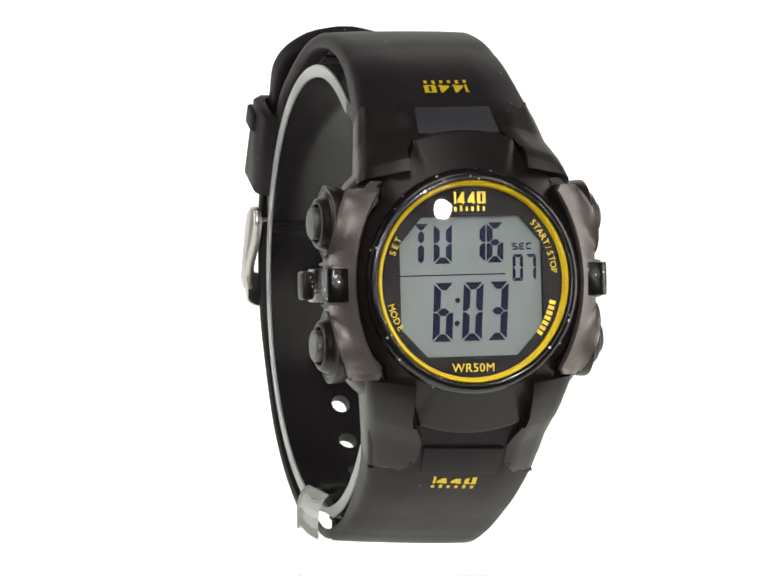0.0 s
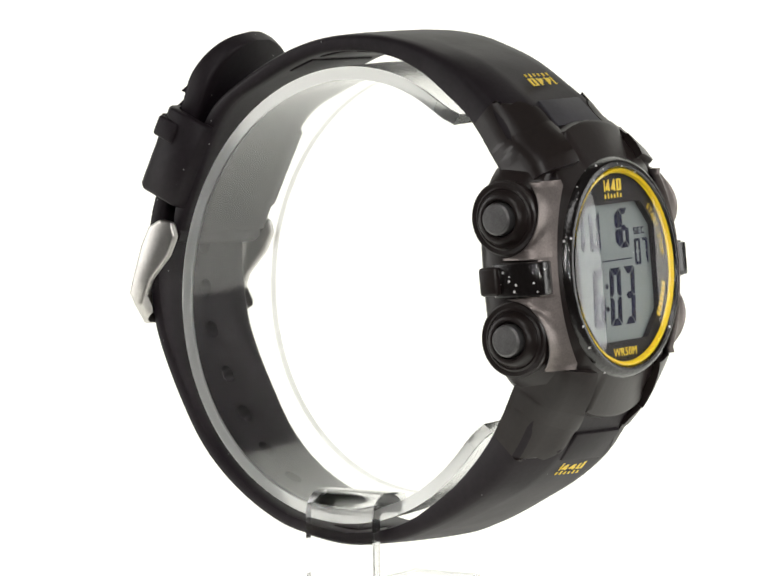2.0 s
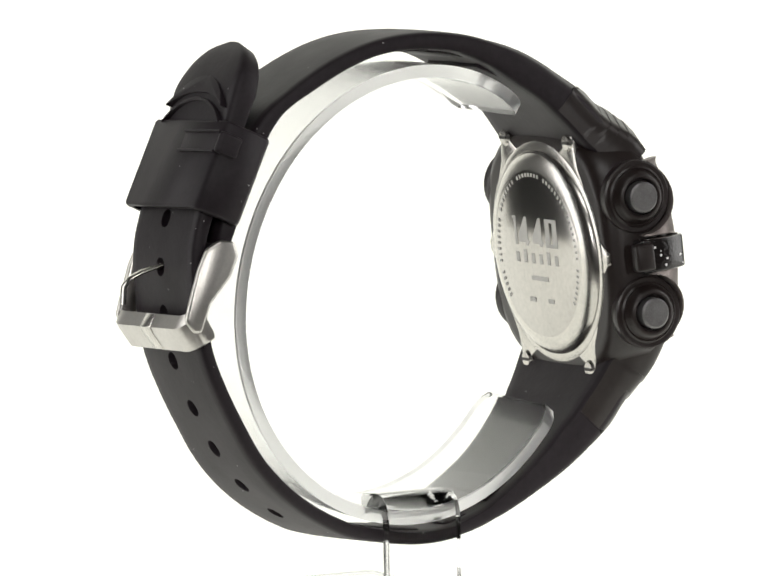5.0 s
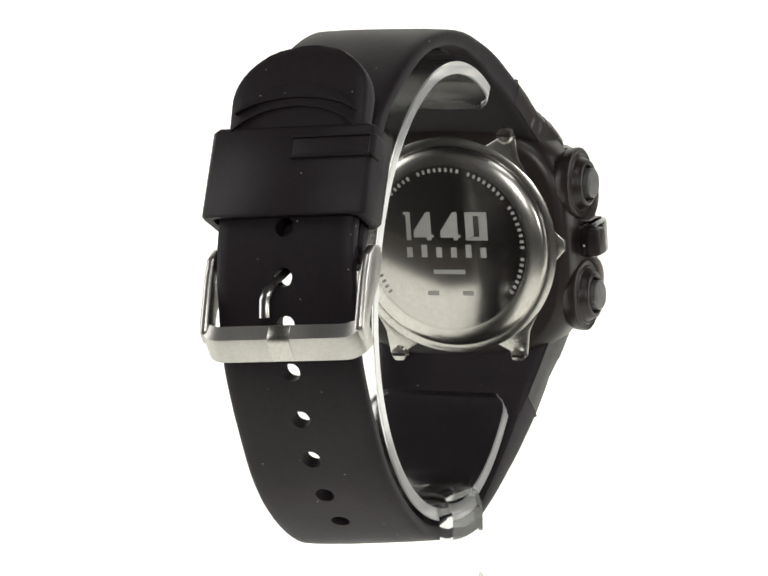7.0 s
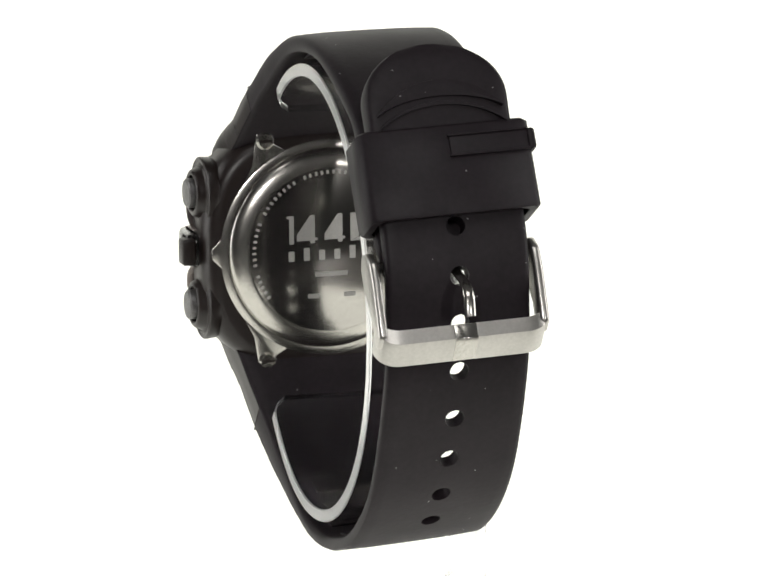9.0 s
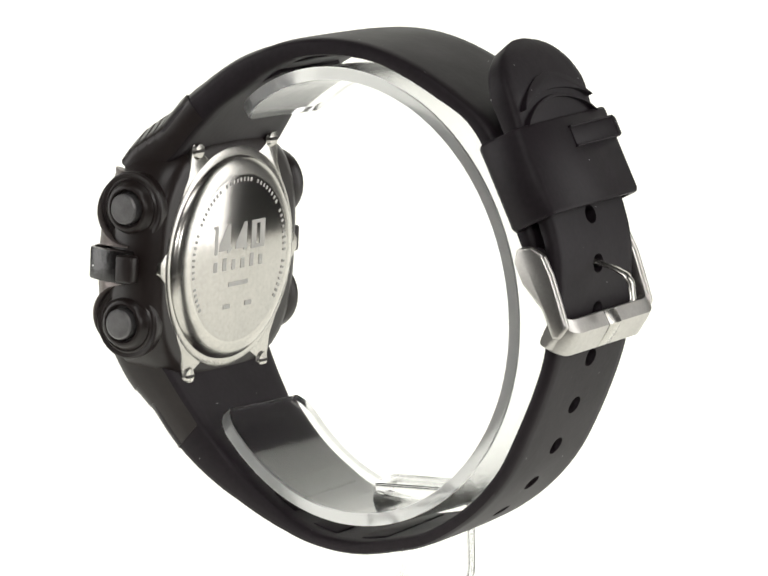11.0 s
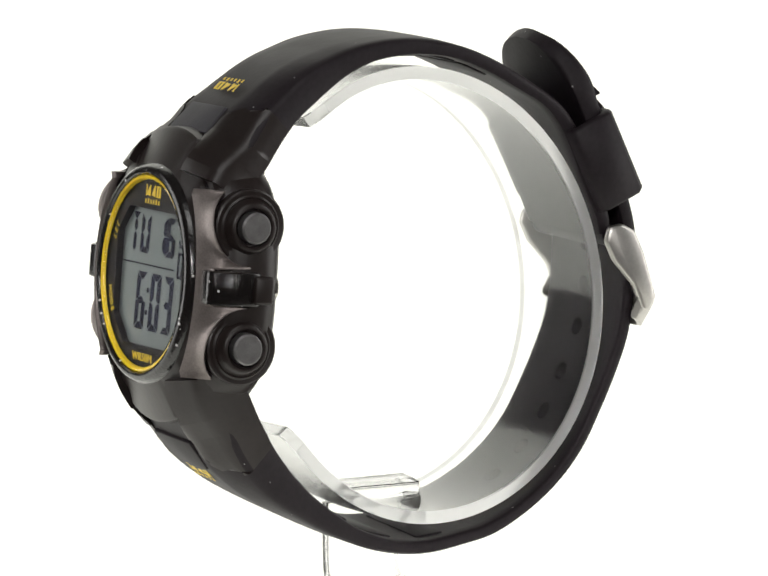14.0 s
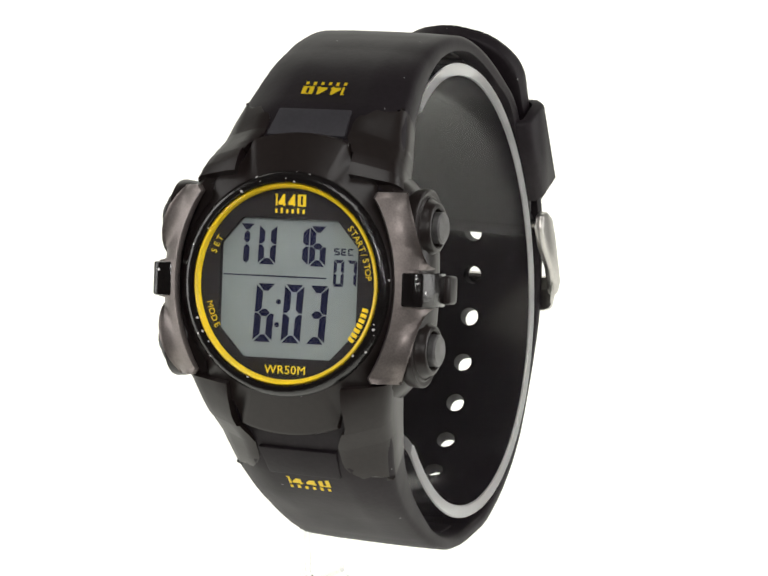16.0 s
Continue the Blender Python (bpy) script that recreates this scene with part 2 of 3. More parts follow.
def polar(fn, n=120):
    return [(fn(a) * math.cos(a), fn(a) * math.sin(a)) for a in (2 * math.pi * k / n for k in range(n))]


def squircle(a, b, p, n=96):
    out = []
    for k in range(n):
        t = 2 * math.pi * k / n
        c, s = math.cos(t), math.sin(t)
        r = (abs(c / a) ** p + abs(s / b) ** p) ** (-1 / p)
        out.append((r * c, r * s))
    return out


def build_case():
    # body
    rings = []
    for y, a, b in ((6.9, 18.0, 17.4), (6.7, 19.0, 18.4), (5.9, 19.8, 19.2), (4.0, 20.4, 19.8), (-1.0, 20.4, 20.0), (-2.6, 19.6, 19.6), (-3.3, 19.0, 19.0)):
        rings.append([(x, y, z) for x, z in squircle(a, b, 3.0)])
    part("case_body", loft(rings), RESIN, watch, "black resin case body", CASE)

    # front flange with rounded tabs towards the strap
    def flange(a):
        up = abs(abs(math.degrees(math.atan2(math.sin(a), math.cos(a)))) - 90)
        k = min(1, max(0, (up - 20) / 6))
        side = min(1, max(0, (up - 40) / 8))
        return 22.7 * (1 - k) + (20.1 - 1.9 * side) * k
    n = 180
    outer = polar(flange, n)
    edge = [-2.7 - 1.4 * ease((21.9 - math.hypot(x, z)) / 2.5) for x, z in outer]
    ring_at = lambda r, y: [(r * math.cos(2 * math.pi * k / n), y, r * math.sin(2 * math.pi * k / n)) for k in range(n)]
    rings = [[(x, 0.6, z) for x, z in outer], [(x, e, z) for (x, z), e in zip(outer, edge)], [(x * 0.98, e - 0.45, z * 0.98) for (x, z), e in zip(outer, edge)],
             ring_at(17.0, -5.5), ring_at(16.6, -5.9), ring_at(14.4, -5.9)]
    part("front_flange", loft(rings, cap=False), RESIN, watch, "satin black bezel flange", CASE)
    part("bezel", lathe([(17.9, -5.4), (17.7, -6.3), (17.2, -6.9), (16.7, -7.15), (16.2, -7.1), (15.95, -6.8), (15.9, -5.4)]), GLOSS, watch, "glossy black bezel ring", FACE)
    part("yellow_ring", lathe([(15.9, -6.5), (15.75, -6.75), (15.3, -6.45), (15.05, -5.6), (15.9, -5.4)]), YELLOW, watch, "yellow inner ring", FACE)
    crystal = part("crystal", lathe([(r, -7.25 + 0.35 * (r / 15.5) ** 2) for r in [0.01] + [1.55 * i for i in range(1, 11)]] + [(15.85, -6.75), (15.85, -6.1), (12, -6.1), (0.01, -6.1)], 96, True), CRYSTAL, watch, "clear domed crystal", FACE, 10)
    crystal.visible_shadow = False

    # side guards in gunmetal
    for sx in (-1, 1):
        # the guard stands a little farther out on one side
        SIDE = CASE @ Matrix.Translation((-0.9 if sx < 0 else 0, 0, 0))
        rings = []
        wells = (-9.1, 9.2)
        for z in np.linspace(-14.3, 14.3, 127):
            inner = max(17.1 * math.sqrt(1 - (z / 21.5) ** 2), 12.6 + (abs(z) - 12) * 0.55)
            out = 20.6 - 3.4 * (abs(z) / 14.3) ** 2.8
            dip = 0.25 * (z / 15.4) ** 2
            # the rear edge is scooped round each button and notched for the block
            deep = 1.3 - 3.6 * ease((abs(z) - 11.5) / 2.8)
            for c in wells:
                if abs(z - c) < 6.0:
                    deep = min(deep, 1.2 - math.sqrt(6.0 ** 2 - (z - c) ** 2))
            if abs(z) < 2.9:
                deep = -4.6 if z > -2.8 else deep
            lip = 0.35 * ease((8.4 - min(math.hypot(z - c, deep - 1.2) for c in wells)) / 2)
            side = [(inner + 0.45 * (out - inner), -5.35 + dip), (out - 1.2, -4.3 + dip), (out - 0.35, -3.3), (out, -2.3), (out + lip, deep - 0.25)]
            sec = [(inner, -5.0), (inner, -5.9 + dip), (inner + 0.35, -6.2 + dip)] + [(x, min(y, deep - 0.05 * (5 - i))) for i, (x, y) in enumerate(side)]
            sec += [(out + lip - 0.25, deep), (out - 1.9, deep), (out - 2.1, min(-3.4, deep - 0.3))]
            rings.append([(sx * x, y, z) for x, y in sec])
        part("side_guard", loft(rings), GUN, watch, "brushed gunmetal side guard", SIDE, 60)
        # round buttons in domed wells
        for z in wells:
            turn = SIDE @ Matrix.Translation((sx * 19.1, 1.2, z)) @ Matrix.Rotation(math.radians(90 * sx), 4, "Z")
            button = part("push_button", lathe([(0.01, -3.1), (2.1, -3.05), (2.4, -2.8), (2.45, -1.2), (0.01, -1.2)], 40), CAP, watch, "round speckled dark metal push button", turn)
            well = part("button_well", lathe([(2.6, 7.5), (4.6, 2.8), (5.6, 1.2), (5.75, -0.2), (5.7, -0.55), (5.45, -0.7), (4.85, -0.62), (4.75, -0.7), (4.55, -0.85), (4.35, -0.75), (4.2, -0.95), (3.95, -1.45), (3.7, -1.95), (3.4, -2.15), (3.1, -2.15), (2.9, -1.95), (2.85, -0.9), (0.01, -0.8), (0.01, 7.5)], 56), RESIN, button, "ringed black button well", turn)
        # block between the buttons
        prof = [(18.2, -5.7), (20.6, -5.7), (21.4, -5.1), (22.3, -2.6), (22.5, 1.6), (22.1, 2.5), (18.5, 2.6)]
        bm = bmesh.new()
        prism([(sx * x, y) for x, y in prof], -2.6, 2.5, "z", 0.35, 2, bm)
        block = part("guard_block", bm, GLOSS, watch, "glossy black textured guard block", SIDE)
        part("nub", box(*sorted((sx * 21.2, sx * 23.5)), 1.0, 4.2, -2.2, 2.1, 0.5), RESIN, block, "", SIDE)

    # dial and window
    win = [(-11.9, -7.2), (-7.6, -11.7), (7.6, -11.7), (11.9, -7.2), (11.9, 6.0), (8.2, 10.2), (-8.2, 10.2), (-11.9, 6.0)]

    def window(a):
        c, s, best = math.cos(a), math.sin(a), 99
        for (x0, z0), (x1, z1) in zip(win, win[1:] + win[:1]):
            d = (x1 - x0) * s - (z1 - z0) * c
            if abs(d) > 1e-9:
                u = (z0 * c - x0 * s) / d
                r = (x0 + u * (x1 - x0)) * c + (z0 + u * (z1 - z0)) * s
                if -1e-6 <= u <= 1 + 1e-6 and r > 0:
                    best = min(best, r)
        return best
    n = 240
    inner = polar(window, n)
    circle = polar(lambda a: 15.6, n)
    rings = [[(x, -5.0, z) for x, z in inner], [(x, -5.25, z) for x, z in inner], [(x, -5.25, z) for x, z in circle], [(x, -5.0, z) for x, z in circle]]
    part("dial", loft(rings, closed=True), DIAL, watch, "dark grey printed dial plate", FACE, 20)
    part("window_wall", loft([[(x * 1.01, y, z * 1.01) for x, z in inner] for y in (-5.05, -3.9)], cap=False), DIAL, watch, "", FACE)
    part("display_panel", box(-12.6, 12.6, -4.0, -3.4, -12.4, 10.9), LCD, watch, "grey-green liquid crystal panel", FACE)


build_case()

# ---- the display's figures ----
SEGMENTS = {"0": "abcdef", "1": "bc", "2": "abged", "3": "abgcd", "6": "afgedc", "7": "abc", "T": "aTt", "U": "fbedc", "S": "afgcd", "E": "afged", "C": "afed", "8": "abcdefg"}
FACE_Y = -4.04


def figure(ch, x, z, w, h, t, parent, lean=0.06):
    """Lit segments of one figure; x, z: its lower corner; w, h: its size; t: stroke."""
    g, d = t * 0.10, t * 0.5
    mid = h / 2
    across = lambda zz, cut: [(d + g, zz), (2 * d + g, zz - d * cut[0]), (w - 2 * d - g, zz - d * cut[0]), (w - d - g, zz), (w - 2 * d - g, zz + d * cut[1]), (2 * d + g, zz + d * cut[1])]
    up = lambda xx, a, b, cut: [(xx, a + g), (xx - d * cut[0], a + d + g), (xx - d * cut[0], b - d - g), (xx, b - g), (xx + d * cut[1], b - d - g), (xx + d * cut[1], a + d + g)]
    shapes = {
        "a": [(0.2 * t, h), (w - 0.2 * t, h), (w - t - g, h - t), (t + g, h - t)],
        "d": [(0.2 * t, 0), (w - 0.2 * t, 0), (w - t - g, t), (t + g, t)],
        "g": across(mid, (1, 1)),
        "f": [(0, h - 0.25 * t), (0, mid + g), (d, mid + g), (t, mid + d + g), (t, h - t - g)],
        "b": [(w, h - 0.25 * t), (w, mid + g), (w - d, mid + g), (w - t, mid + d + g), (w - t, h - t - g)],
        "e": [(0, 0.25 * t), (0, mid - g), (d, mid - g), (t, mid - d - g), (t, t + g)],
        "c": [(w, 0.25 * t), (w, mid - g), (w - d, mid - g), (w - t, mid - d - g), (w - t, t + g)],
        "T": up(w / 2, mid, h - t, (1, 1)), "t": up(w / 2, 0, mid, (1, 1)),
    }
    for s in SEGMENTS[ch]:
        outline = [(x + px + lean * pz, z + pz) for px, pz in shapes[s]]
        part("segment", prism(outline, FACE_Y, FACE_Y - 0.06), INK, parent, "", FACE)


def build_display():
    panel = bpy.data.objects["display_panel"]
    for ch, x in (("6", -6.4), ("0", -1.5), ("3", 2.7)):
        figure(ch, x, -9.3, 3.3, 9.2, 1.15, panel)
    for z in (-2.9, -6.5):
        part("colon_dot", lathe([(0.01, -0.06), (0.42, -0.06), (0.42, 0), (0.01, 0)], 20), INK, panel, "", FACE @ Matrix.Translation((-2.35 + 0.05 * (z + 9), FACE_Y, z)))
    for ch, x, w in (("T", -9.3, 2.6), ("U", -5.9, 3.0), ("1", 0.0, 2.7), ("6", 2.9, 2.8)):
        figure(ch, x, 2.9, w, 6.3, 0.98, panel, 0.03)
    for ch, x in (("0", 7.2), ("7", 9.4)):
        figure(ch, x, -0.1, 1.75, 4.2, 0.5, panel, 0.02)
    for ch, x in (("S", 7.2), ("E", 8.4), ("C", 9.6)):
        figure(ch, x, 4.8, 1.0, 1.1, 0.24, panel, 0)
    part("divider_line", box(-11.8, 6.0, FACE_Y - 0.06, FACE_Y, 1.0, 1.2), INK, panel, "", FACE)


build_display()


def letters(text, size):
    """The outline of one text as a bmesh in x, y, centred on x, standing on y = 0."""
    cu = bpy.data.curves.new("text", "FONT")
    cu.body, cu.size, cu.align_x, cu.extrude, cu.resolution_u = text, size, "CENTER", 0.03, 3
    cu.space_character = 1.08
    ob = new("text", cu)
    me = ob.to_mesh()
    bm = bmesh.new()
    bm.from_mesh(me)
    ob.to_mesh_clear()
    bpy.data.objects.remove(ob)
    return bm


STAND_UP = Matrix.Rotation(math.radians(90), 4, "X")


def build_print():
    dial = bpy.data.objects["dial"]
    at = lambda x, z, turn: FACE @ Matrix.Translation((x, -5.29, z)) @ Matrix.Rotation(math.radians(-turn), 4, "Y") @ STAND_UP
    part("lettering", letters("WR50M", 1.9), YELLOW, dial, "yellow printed lettering", at(0, -14.15, 0) @ Matrix.Scale(1.05, 4, (1, 0, 0)))

    def arc(text, size, radius, start, step, inward):
        for i, ch in enumerate(text):
            a = start + i * step
            x, z = radius * math.cos(math.radians(a)), radius * math.sin(math.radians(a))
            turn = a + 90 if inward else a - 90
            part("letter", letters(ch, size), YELLOW, dial, "", at(x, z, turn))
    arc("START/STOP", 1.45, 13.4, 41, -3.9, False)
    arc("SET", 1.45, 13.4, 160, -4.6, False)
    arc("MODE", 1.45, 14.4, 195.5, 4.8, True)
    for i in range(7):
        a = -36.5 + i * 3.6
        x, z = 13.9 * math.cos(math.radians(a)), 13.9 * math.sin(math.radians(a))
        part("print_bar", prism([(-0.3, -0.52), (0.3, -0.52), (0.3, 0.52), (-0.3, 0.52)], -0.03, 0.03), YELLOW, dial, "",
             FACE @ Matrix.Translation((x, -5.29, z)) @ Matrix.Rotation(math.radians(-(a + 90)), 4, "Y"))
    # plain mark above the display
    emblem(dial, YELLOW, FACE @ Matrix.Translation((0, -5.29, 11.1)), 5.2, 3.0)


def emblem(parent, mat, m, w, h, warp=None):
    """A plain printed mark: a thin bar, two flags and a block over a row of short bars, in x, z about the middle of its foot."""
    u = w / 10
    g = h * 0.38
    shapes = [[(-5 * u, g), (-4.45 * u, g), (-4.45 * u, h), (-5.3 * u, h), (-5.3 * u, h * 0.94), (-5 * u, h * 0.94)]]
    for x in (-2.85 * u, 0.45 * u):
        # a slanted flag: diagonal, crossbar and upright
        shapes.append([(x - 1.25 * u, h * 0.58), (x + 0.35 * u, h), (x + 0.9 * u, h), (x + 0.9 * u, h * 0.5), (x + 1.2 * u, h * 0.5), (x + 1.2 * u, h * 0.44),
                       (x + 0.9 * u, h * 0.44), (x + 0.9 * u, g), (x + 0.35 * u, g), (x + 0.35 * u, h * 0.44), (x - 1.25 * u, h * 0.44)])
    # a block with a slot in it, closed but for a hairline
    shapes.append([(2.3 * u, g), (5 * u, g), (5 * u, h), (2.3 * u, h), (2.3 * u, g + 0.02 * u), (3.3 * u, g + 0.09 * h), (3.3 * u, h * 0.92), (4.0 * u, h * 0.92), (4.0 * u, g + 0.08 * h), (3.3 * u, g + 0.08 * h)])
    for i in range(6):
        x = (-5.2 + 1.82 * i) * u
        tall = 0.28 if i in (1, 4) else 0.22
        shapes.append([(x + 0.1 * u, 0), (x + 0.8 * u, 0), (x + 0.8 * u, h * tall), (x + 0.1 * u, h * tall)])
    for outline in shapes:
        part("printed_mark", prism(outline, -0.03, 0.03), mat, parent, "", m, warp=warp)


build_print()

# ---- steel back ----


def build_back():
    back = part("case_back", lathe([(0.01, 7.7), (13.1, 7.7), (13.6, 7.62), (14.5, 7.4), (15.3, 7.0), (15.8, 6.5), (15.9, 6.1), (17.0, 6.05), (17.3, 5.8), (17.3, 4.9), (0.01, 4.9)], 96), STEEL, watch, "polished steel case back with bevelled rim", BACK)
    part("polished_disc", lathe([(0.01, 7.725), (12.95, 7.725), (13.05, 7.69), (13.05, 7.6), (0.01, 7.6)], 96), BACK_STEEL, back, "mirror-polished middle disc", BACK)
    for sx in (-1, 1):
        part("rim_tab", prism([(sx * 16.2, -2.8), (sx * 17.2, -2.2), (sx * 18.5, -0.8), (sx * 18.5, 0.8), (sx * 17.2, 2.2), (sx * 16.2, 2.8)], 4.9, 5.95, "y", 0.2), STEEL, back, "", BACK)
        for sz in (-1, 1):
            part("lug_ear", prism([(sx * 5.5, sz * 15.2), (sx * 14.6, sz * 8.5), (sx * 12.0, sz * 13.6), (sx * 11.3, sz * 18.4), (sx * 10.4, sz * 19.4), (sx * 9.0, sz * 18.8), (sx * 8.4, sz * 16.8)], 4.9, 5.98, "y", 0.2), STEEL, back, "", BACK)
            m = BACK @ Matrix.Translation((sx * 9.9, 4.8, sz * 17.5))
            screw = part("screw", lathe([(0.01, 1.7), (1.1, 1.6), (1.5, 1.1), (1.5, -1.5), (0.01, -1.5)], 20), STEEL, watch, "small steel case screw", m)
            # a black strip on the head stands for the slot's shade
            part("slot_shade", box(-1.0, 1.0, 1.5, 1.76, -0.22, 0.22), RESIN, screw, "", m)
    turned = BACK @ Matrix.Rotation(math.pi, 4, "Z")
    emblem(back, ETCH, turned @ Matrix.Translation((0, -7.75, -1.6)), 13.4, 7.2)
    for x0, x1, z in ((-2.6, 2.6, -3.9), (-3.8, -2.0, -7.3), (2.0, 3.8, -7.3)):
        part("etched_bar", box(x0, x1, -7.79, -7.7, z - 0.35, z + 0.35), ETCH, back, "", turned)
    bars = bmesh.new()
    for i in range(58):
        a = math.radians(-35 + i * 250 / 57)
        if i % 9 in (7,):
            continue
        c, s = math.cos(a), math.sin(a)
        q = [(-0.2, -0.3), (0.2, -0.3), (0.2, 0.3), (-0.2, 0.3)]
        prism([((12.3 + v) * c - u * s, (12.3 + v) * s + u * c) for u, v in q], -7.79, -7.7, "y", 0, 2, bars)
    tagged(part("etched_writing", bars, ETCH, back, "ring of tiny etched writing", turned), kind="stuff")


build_back()

# ---- strap ----
UPPER = [(-36.6, 18.6), (-35.0, 20.8), (-31.5, 24.5), (-26.7, 29.7), (-20.4, 34.6), (-14.5, 37.6), (-8.5, 39.5), (-1.5, 40.2), (5.9, 39.4), (13.2, 36.7), (20.5, 32.4), (24.7, 28.4), (27.4, 24.0), (30.1, 17.6), (32.4, 11.8), (33.0, 9.0)]
UPPER_T = [6.8, 7.5, 8.0, 7.6, 6.2, 4.4, 3.2, 2.8, 2.5, 2.6, 2.6, 2.8, 3.1, 3.2, 3.0, 2.5]
UPPER_W = [33.8, 32.2, 29.8, 27.0, 25.0, 23.8, 23.3, 22.9, 22.7, 22.6, 22.6, 22.6, 22.4, 22.2, 22.2, 21.5]
LOWER = [(-38.7, -7.3), (-37.8, -9.7), (-35.4, -14.5), (-31.7, -20.5), (-26.8, -25.5), (-20.5, -30.2), (-12.4, -34.9), (-6.1, -37.1), (0.4, -37.8), (6.9, -37.0), (13.4, -35.4), (21.1, -30.9), (27.4, -24.7), (32.0, -16.9), (35.6, -8.7), (36.9, -3.1), (37.3, 1.2), (37.5, 6.2), (37.0, 10.7), (35.3, 16.1), (32.4, 23.8), (30.4, 28.6), (28.8, 33.4), (26.3, 38.2), (24.6, 40.6)]
LOWER_T = [7.0, 8.2, 9.0, 9.0, 7.2, 4.8, 2.8, 2.3, 2.3, 2.3, 2.3, 2.2, 2.2, 2.3, 2.3, 2.3, 2.3, 2.4, 2.6, 2.8, 3.2, 3.9, 4.4, 3.3, 2.2]
LOWER_W = [33.8, 32.0, 29.4, 26.8, 24.8, 23.6, 23.0, 23.0] + [22.6] * 13 + [22.4, 22.4, 22.4, 22.4]


def band(points, thick, wide, slope, holes=(), step=0.8, sign=1, tip=0.0):
    """A strap swept along its path, with bowed outside, rounded edges and round holes right through.
    Returns its bmesh, and a function that gives the outer surface's place and slope at a length."""
    path, ids, along = spline(points, step)
    tan, nor = normals(path)
    nor = nor * sign
    k = np.arange(len(points))
    th, wd = np.interp(ids, k, thick), np.interp(ids, k, wide)
    sl = np.interp(ids, np.arange(len(slope)), slope)

    def drop(i, x):
        w = wd[i] / 2
        return sl[i] * th[i] * max(0, (abs(x) - 0.58 * w) / (0.42 * w)) + 0.05 * th[i] * (x / w) ** 2

    if tip:
        d = np.clip((along - along[-1] + tip) / (tip + 0.15), 0, 1)
        wd = wd * np.sqrt(1 - d ** 2.2)
    bm = bmesh.new()
    cols = [-1, -0.985, -0.93, -0.8, -0.58, -0.45]
    inner_cols = [-1.8, -0.9, 0, 0.9, 1.8]
    rows = []
    hole_rows = {}
    for i, h in enumerate(holes):
        hole_rows[round(h / along[-1] * (len(path) - 1))] = i
    for i in range(len(path)):
        w = wd[i] / 2
        k = min(1, w / 8)
        xs = [c * w for c in cols] + [c * k for c in inner_cols] + [-c * w for c in cols[::-1]]
        top, low = [], []
        for x in xs:
            e = min(1, (1 - abs(x) / w) / 0.07)
            r = 1 - math.sqrt(max(0, 1 - (1 - e) ** 2)) if e < 1 else 0
            t0 = th[i] / 2 - drop(i, x) - r * min(0.9, th[i] * 0.35)
            t1 = -th[i] / 2 + r * min(0.6, th[i] * 0.25)
            p = path[i] + nor[i] * t0
            q = path[i] + nor[i] * t1
            top.append(bm.verts.new((x, p[0], p[1])))
            low.append(bm.verts.new((x, q[0], q[1])))
        rows.append((top, low))
    n = len(rows[0][0])
    c0 = len(cols)
    skip = {(r + d, c) for r in hole_rows for d in (-2, -1, 0, 1) for c in range(c0, c0 + 4)}
    for i in range(len(rows) - 1):
        (a, b), (c, d) = rows[i], rows[i + 1]
        for j in range(n - 1):
            if (i, j) in skip:
                continue
            bm.faces.new((a[j], a[j + 1], c[j + 1], c[j]))
            bm.faces.new((b[j + 1], b[j], d[j], d[j + 1]))
        bm.faces.new((a[0], c[0], d[0], b[0]))
        bm.faces.new((c[n - 1], a[n - 1], b[n - 1], d[n - 1]))
    for row in (rows[0], rows[-1]):
        bm.faces.new(row[0] + row[1][::-1])
    for r in hole_rows:
        loop = [(r - 2, c0 + j) for j in range(4)] + [(r - 2 + j, c0 + 4) for j in range(4)] + [(r + 2, c0 + 4 - j) for j in range(4)] + [(r + 2 - j, c0) for j in range(4)]
        made = []
        for layer in (0, 1):
            mid = sum((rows[a][layer][b].co for a, b in loop), Vector()) / 16
            ring = []
            for a, b in loop:
                v = rows[a][layer][b].co - mid
                ring.append(bm.verts.new(mid + v.normalized() * 1.5))
            for j in range(16):
                jj = (j + 1) % 16
                bm.faces.new((rows[loop[j][0]][layer][loop[j][1]], rows[loop[jj][0]][layer][loop[jj][1]], ring[jj], ring[j]))
            made.append(ring)
        for j in range(16):
            jj = (j + 1) % 16
            bm.faces.new((made[0][j], made[0][jj], made[1][jj], made[1][j]))

    def surface(s, inside=False):
        f = s / along[-1] * (len(path) - 1)
        i = min(int(f), len(path) - 1)
        lift = -th[i] / 2 if inside else th[i] / 2
        p = path[i] + nor[i] * lift
        u = tan[i]
        return Matrix(((1, 0, 0, 0), (0, nor[i][0] * -1, u[0], p[0]), (0, nor[i][1] * -1, u[1], p[1]), (0, 0, 0, 1)))

    def skin(s, x, lift=0.0, inside=False):
        """A place on the outer (or inner) face at a length and a distance from the middle line."""
        i = min(max(int(round(s / along[-1] * (len(path) - 1))), 0), len(path) - 1)
        x = max(-wd[i] / 2 - 0.06, min(wd[i] / 2 + 0.06, x))
        t = -th[i] / 2 - lift if inside else th[i] / 2 - drop(i, x) + lift
        p = path[i] + nor[i] * t
        return (x, p[0], p[1])
    return bm, surface, skin, along


